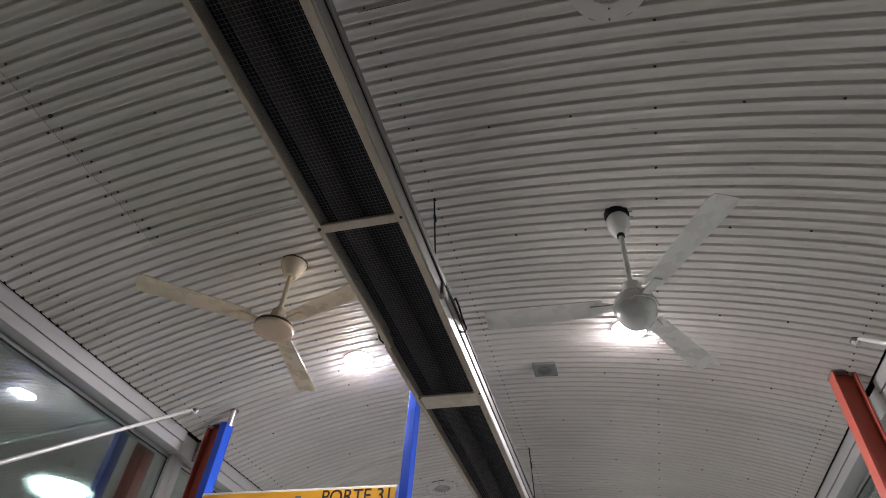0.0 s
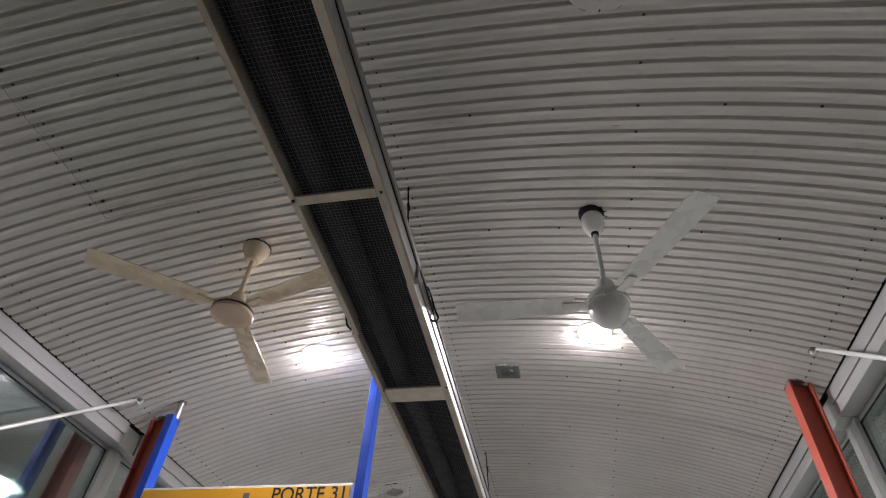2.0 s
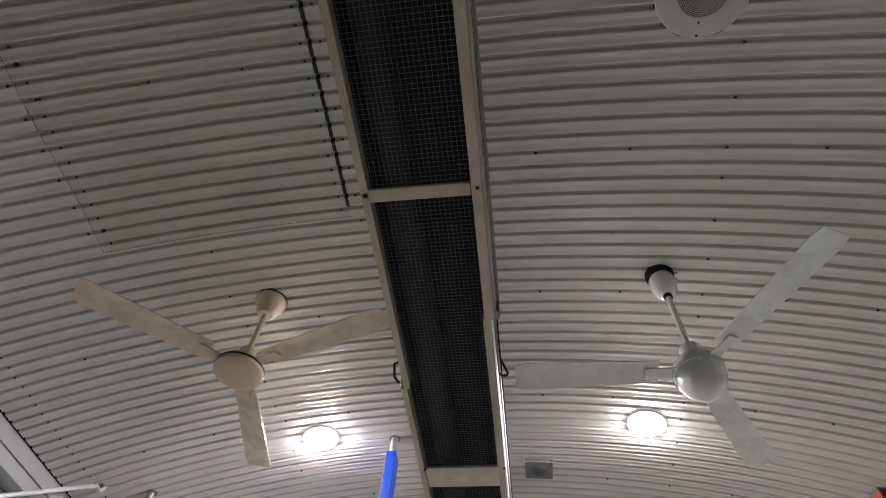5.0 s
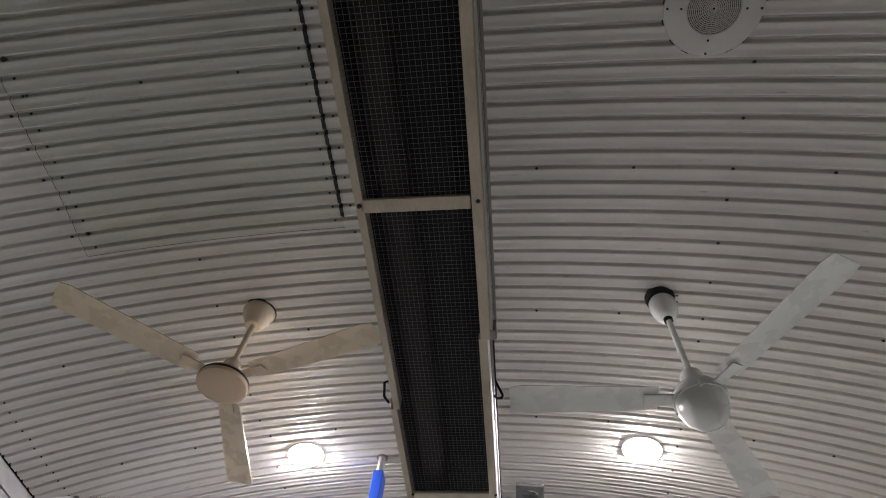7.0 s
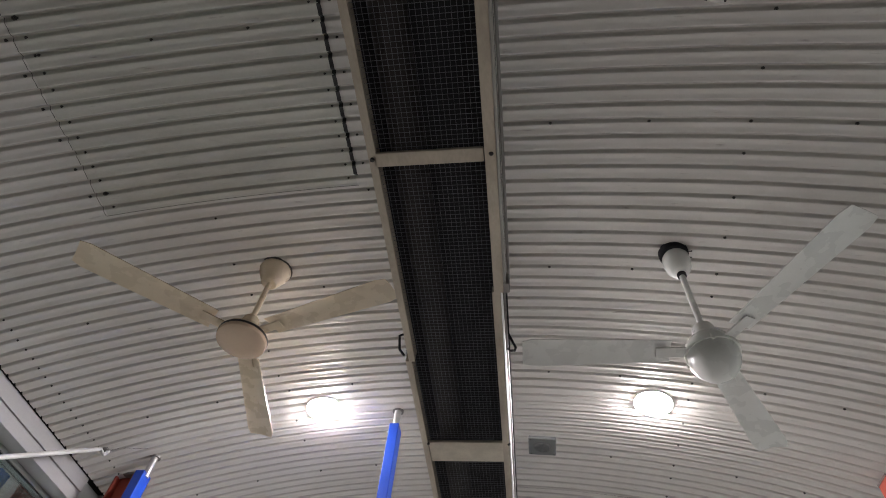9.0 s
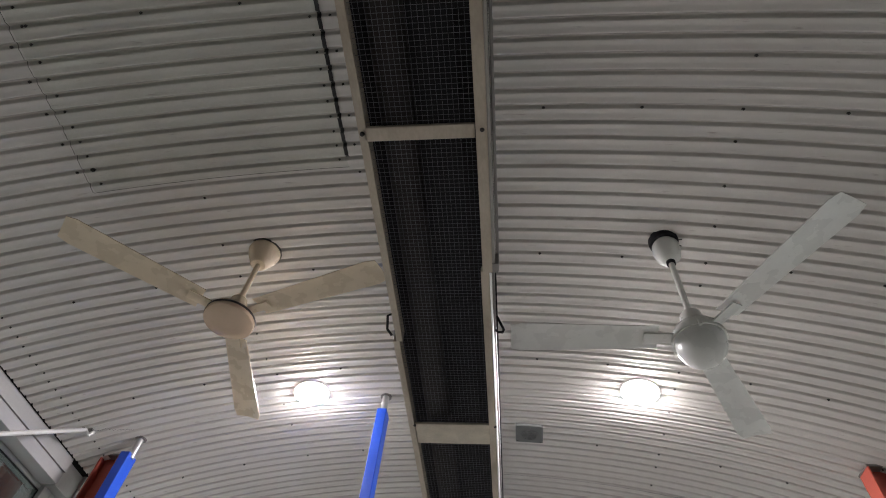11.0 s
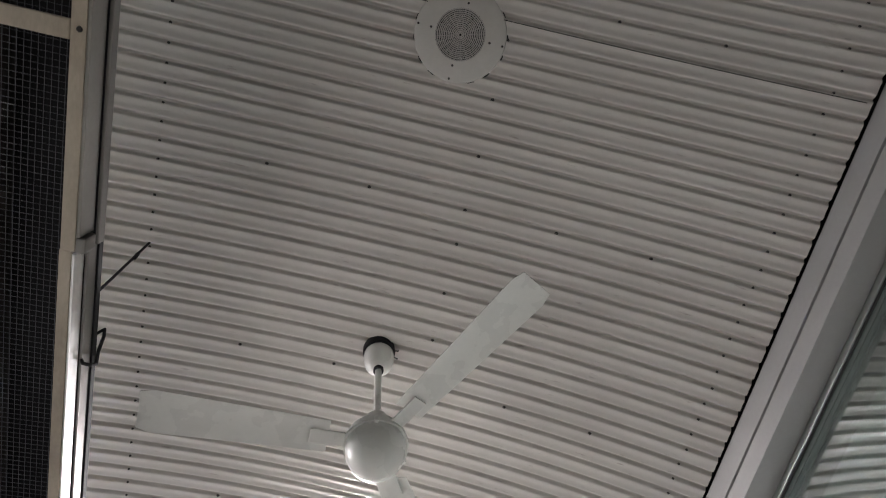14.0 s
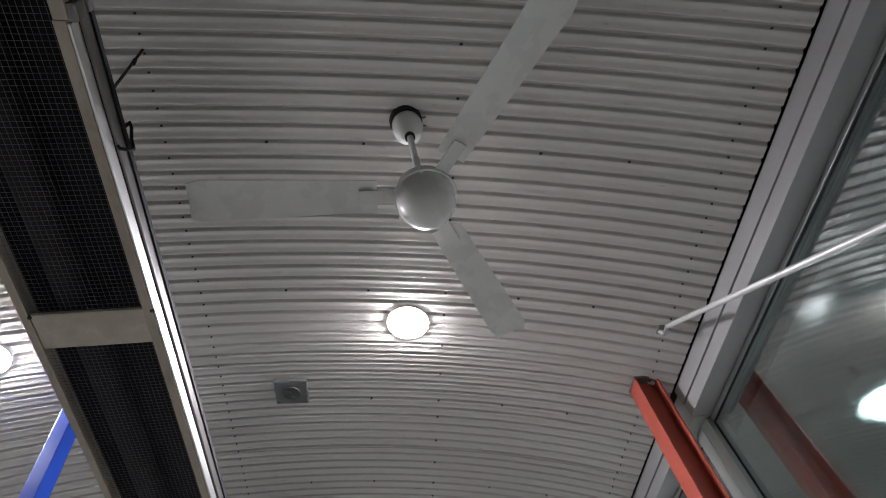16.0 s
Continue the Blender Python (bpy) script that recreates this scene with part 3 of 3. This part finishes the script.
def speaker(x, y):
    ob = thing("ceiling_speaker", "round grey-white ceiling loudspeaker with perforated centre", "loudspeaker", on_vault(x, y), "ceiling loudspeakers")
    part("plate", lathe([(0.086, -0.012), (0.100, -0.011), (0.146, -0.008), (0.156, -0.004), (0.159, 0.002), (0.154, 0.004)], 64), M_SPK, ob, "", True)
    # black disc just wider than the plate: its contact shadow as a shape
    part("gasket", lathe([(0.0, 0.004), (0.162, 0.003), (0.164, 0.012), (0, 0.014)], 48), M_GASKET, ob, "black ring standing in for the plate's shadow")
    part("grille_backing", lathe([(0, -0.004), (0.088, -0.004), (0.088, 0.0), (0, 0.0)], 48), M_BLACK, ob)
    bm = bmesh.new()
    for k in range(1, 15):
        r = k * 0.0060
        lathe([(r - 0.0019, -0.011), (r + 0.0019, -0.011), (r + 0.0019, -0.0085), (r - 0.0019, -0.0085), (r - 0.0019, -0.011)], 56, bm)
    for k in range(24):
        a = k * math.pi / 12
        v = [bm.verts.new((rr * math.cos(a) - w * math.sin(a), rr * math.sin(a) + w * math.cos(a), -0.0105)) for rr, w in ((0.004, -0.0008), (0.087, -0.0008), (0.087, 0.0008), (0.004, 0.0008))]
        bm.faces.new(v)
    part("grille", bm, M_GRILLE, ob, "grey perforated metal grille")
    for k in range(4):
        for r in (0.103, 0.148):
            a = radians(92 + 90 * k)
            part("screw", lathe([(0, -0.016), (0.003, -0.0155), (0.0042, -0.012), (0.0042, -0.008)], 8, at=(r * math.cos(a), r * math.sin(a), 0)), M_SCREW, ob)
    return ob


speaker(1.026, 1.044)
speaker(-0.917, 5.78)

vent = thing("ceiling_vent", "small square grey ceiling vent with round centre", "ceiling vent", on_vault(0.408, 3.787))
bm = bmesh.new()
box(bm, (-0.085, -0.085, -0.022), (0.085, 0.085, 0.0), 0.006)
part("cover", bm, M_VENT, vent)
part("round_grille", lathe([(0, -0.027), (0.045, -0.026), (0.052, -0.021), (0, -0.02)], 32), M_VENT_DARK, vent, "darker round centre", True)
for k in range(4):
    r = 0.012 + 0.011 * k
    part("grille_ring", lathe([(r - 0.0022, -0.0295), (r + 0.0022, -0.0295), (r + 0.0022, -0.0255), (r - 0.0022, -0.0255), (r - 0.0022, -0.0295)], 32), M_VENT, vent)
for sx in (-1, 1):
    for sy in (-1, 1):
        part("screw", lathe([(0, -0.025), (0.003, -0.0245), (0.0038, -0.021)], 8, at=(sx * 0.071, sy * 0.071, 0)), M_SCREW, vent)


# ---- brace tubes ----
for s in (1, -1):
    br = thing("brace_tube", "slim grey painted brace tube clamped to the vault", "brace", group="brace tubes")
    x0, y0 = (2.180, 3.168) if s > 0 else (-2.152, 3.342)
    top = Vector((x0, y0, vault_z(x0) - 0.014))
    d = Vector((-0.10 * s, -1, -0.757))
    part("tube", tube([top + d * 0.03, top + d * 2.1], 0.0120, 16), M_ROD, br, "", True)
    part("bent_end", tube([top + Vector((-0.022 * s, 0.03, 0.008)), top + Vector((-0.020 * s, 0.012, -0.030)), top + Vector((-0.010 * s, 0.0, -0.022)), top + d * 0.012, top + d * 0.05], 0.0112, 14), M_ROD, br, "", True)
    bm = bmesh.new()
    box(bm, (x0 - 0.035, y0 - 0.005, top.z + 0.002), (x0 + 0.03, y0 + 0.045, top.z + 0.012), 0.003)
    part("clamp_plate", bm, M_HOOD, br, "dark steel clamp plate")
    foot = top + d * 2.1
    bm = bmesh.new()
    box(bm, tuple(foot - Vector((0.03, 0.03, 0.03))), tuple(foot + Vector((0.03, 0.03, 0.03))), 0.008)
    part("end_clamp", bm, M_HOOD, br)
    a, b = sorted((foot.x, 2.41 * s))
    bm = bmesh.new()
    box(bm, (a, foot.y - 0.015, foot.z - 0.015), (b, foot.y + 0.015, foot.z + 0.015), 0.003)
    part("wall_stay", bm, M_HOOD, br)

# ---- red columns ----
for s, y in ((1, 3.555), (-1, 3.66)):
    col = thing("steel_column", "red oxide painted steel column under the vault eave", "column", group="red columns")
    xa, xb = (2.110, 2.228) if s > 0 else (2.072, 2.190)
    zt = vault_z(xb) + 0.02
    for nm, lo, hi in (("flange", (xa, y - 0.052, 0), (xa + 0.010, y + 0.052, zt)), ("flange", (xb - 0.010, y - 0.052, 0), (xb, y + 0.052, zt)),
                       ("web", (xa + 0.010, y - 0.004, 0), (xb - 0.010, y + 0.004, zt))):
        a, b = sorted((s * lo[0], s * hi[0]))
        bm = bmesh.new()
        box(bm, (a, lo[1], lo[2]), (b, hi[1], hi[2]), 0.0015)
        part(nm, bm, M_RED, col)
    a, b = sorted((s * (xa - 0.003), s * (xb + 0.003)))
    bm = bmesh.new()
    box(bm, (a, y - 0.055, zt - 0.012), (b, y + 0.055, zt - 0.001), 0.001)
    part("cap_plate", bm, M_HOOD, col, "dull dark cap plate")

# ---- gate sign between blue posts ----
for xa, xb, ya, yb, zt, px, py in ((-1.992, -1.935, 3.50, 3.588, 3.452, -1.945, 3.545), (-0.490, -0.434, 3.43, 3.525, 3.735, -0.460, 3.465)):
    po = thing("sign_post", "glossy blue rectangular post with a galvanised pipe on top", "post", group="blue sign posts")
    bm = bmesh.new()
    box(bm, (xa, ya, 0), (xb, yb, zt), 0.003)
    part("post", bm, M_BLUE, po)
    part("top_pipe", tube([(px, py, zt - 0.02), (px, py, vault_z(px) + 0.004)], 0.021, 20), M_PIPE, po, "galvanised pipe to the ceiling", True)
    part("pipe_flange", lathe([(0, 0.0), (0.034, 0.0), (0.034, 0.008), (0, 0.008)], 24, at=(px, py, vault_z(px) - 0.012)), M_HOOD, po)

SX0, SX1, SY, SZ1, SZ0 = -1.915, -0.515, 3.470, 2.912, 2.16
sign = thing("gate_sign", "navy and amber gate sign reading PORTE 31", "sign")
bm = bmesh.new()
box(bm, (SX0, SY, SZ0), (SX1, SY + 0.07, SZ1), 0.004)
part("case", bm, M_SIGN_EDGE, sign, "white sign case edge")
bm = bmesh.new()
box(bm, (SX0 + 0.014, SY - 0.004, SZ1 - 0.125), (SX1 - 0.014, SY + 0.01, SZ1 - 0.016))
part("amber_band", bm, M_SIGN_YEL, sign, "amber header band")
bm = bmesh.new()
box(bm, (SX0 + 0.014, SY - 0.004, SZ0 + 0.015), (SX1 - 0.014, SY + 0.01, SZ1 - 0.1255))
part("navy_panel", bm, M_SIGN_BLUE, sign, "navy destination panel")


def lettering(words, x, z, size, mat, width=None, shear=0.0, bold=0.0):
    cu = bpy.data.curves.new("lettering", "FONT")
    cu.body, cu.size, cu.extrude, cu.shear, cu.offset = words, size, 0.0002, shear, bold
    tmp = new("lettering", cu)
    me = bpy.data.meshes.new_from_object(tmp.evaluated_get(bpy.context.evaluated_depsgraph_get()))
    bpy.data.objects.remove(tmp)
    w = max(v.co.x for v in me.vertices) - min(v.co.x for v in me.vertices)
    k = width / w if width else 1.0
    m = Matrix.Translation((x, SY - 0.0044, z)) @ pose(0, 0, 0, 90) @ Matrix.Diagonal((k, 1, 1, 1))
    whole = bmesh.new()
    whole.from_mesh(me)
    left = set(whole.faces)
    while left:
        todo, piece = [left.pop()], []
        while todo:
            f = todo.pop()
            piece.append(f)
            for e in f.edges:
                for g in e.link_faces:
                    if g in left:
                        left.discard(g)
                        todo.append(g)
        one, seen = bmesh.new(), {}
        for f in piece:
            for v in f.verts:
                if v not in seen:
                    seen[v] = one.verts.new(v.co)
            one.faces.new([seen[v] for v in f.verts])
        part("letter", one, mat, sign, "", False, m)
    whole.free()


lettering("PORTE 31", -1.024, SZ1 - 0.100, 0.118, M_INK, 0.458, 0.0, 0.001)
lettering("CIT", -1.652, SZ1 - 0.276, 0.072, M_LETTER, 0.084)
lettering("de la Vall\u00e9e du Richelieu", -1.540, SZ1 - 0.275, 0.082, M_LETTER, 0.815, 0.0, 0.0013)
lettering("200", -0.688, SZ1 - 0.270, 0.094, M_LETTER, 0.136, 0.0, 0.0013)
# bus pictogram: roof, sides, sill, bumper and two wheels
for x0, x1, z0, z1 in ((-1.792, -1.737, 2.690, 2.698), (-1.798, -1.790, 2.640, 2.690), (-1.739, -1.731, 2.640, 2.690), (-1.790, -1.739, 2.656, 2.663),
                       (-1.798, -1.731, 2.632, 2.640), (-1.794, -1.780, 2.619, 2.631), (-1.749, -1.735, 2.619, 2.631)):
    bm = bmesh.new()
    box(bm, (x0, SY - 0.007, z0), (x1, SY - 0.0045, z1), 0.0008)
    part("bus_pictogram", bm, M_LETTER, sign, "white bus pictogram stroke")
bm = bmesh.new()
box(bm, (-1.205, SY - 0.0075, SZ1 - 0.085), (-1.165, SY - 0.0042, SZ1 - 0.048))
part("emblem", bm, M_VENT, sign, "small grey square emblem")


# ---- outside: canopy lamps, and soffits added to brighten the panes ----
# made-up soffits: a pale backdrop in place of the haze on the glass
for nm, xa, xb in (("canopy_east", 2.9, 8.5), ("canopy_west", -9.5, -2.9)):
    bm = bmesh.new()
    box(bm, (xa, Y0, 4.10), (xb, Y1 + 6, 4.25))
    solid(nm, bm, M_SOFFIT, "pale soffit added outside to brighten the panes", "canopy")
for x, y, z, r in ((-5.30, 5.30, 3.8, 0.30), (4.22, 4.28, 3.8, 0.145)):
    sl = thing("canopy_lamp", "lit round bowl lamp hung outside under the canopy", "outdoor lamp", pose(x, y, 0), "canopy lamps")
    part("bowl", lathe([(r * 1.02, z + 0.0), (r * 1.22, z - 0.02), (r * 1.24, z - 0.00), (r * 1.1, z + 0.12), (r * 0.5, z + 0.16), (0, z + 0.17)], 40), M_SPK, sl, "", True)
    part("lens", lathe([(0, z - 0.13), (r * 0.5, z - 0.115), (r * 0.85, z - 0.07), (r * 0.97, z - 0.01), (r * 0.97, z + 0.004), (0, z + 0.01)], 40), M_STREET, sl, "cool white glowing lens", True)
    part("stem", tube([(0, 0, z + 0.15), (0, 0, 4.11)], 0.02, 14), M_BLACK, sl, "", True)
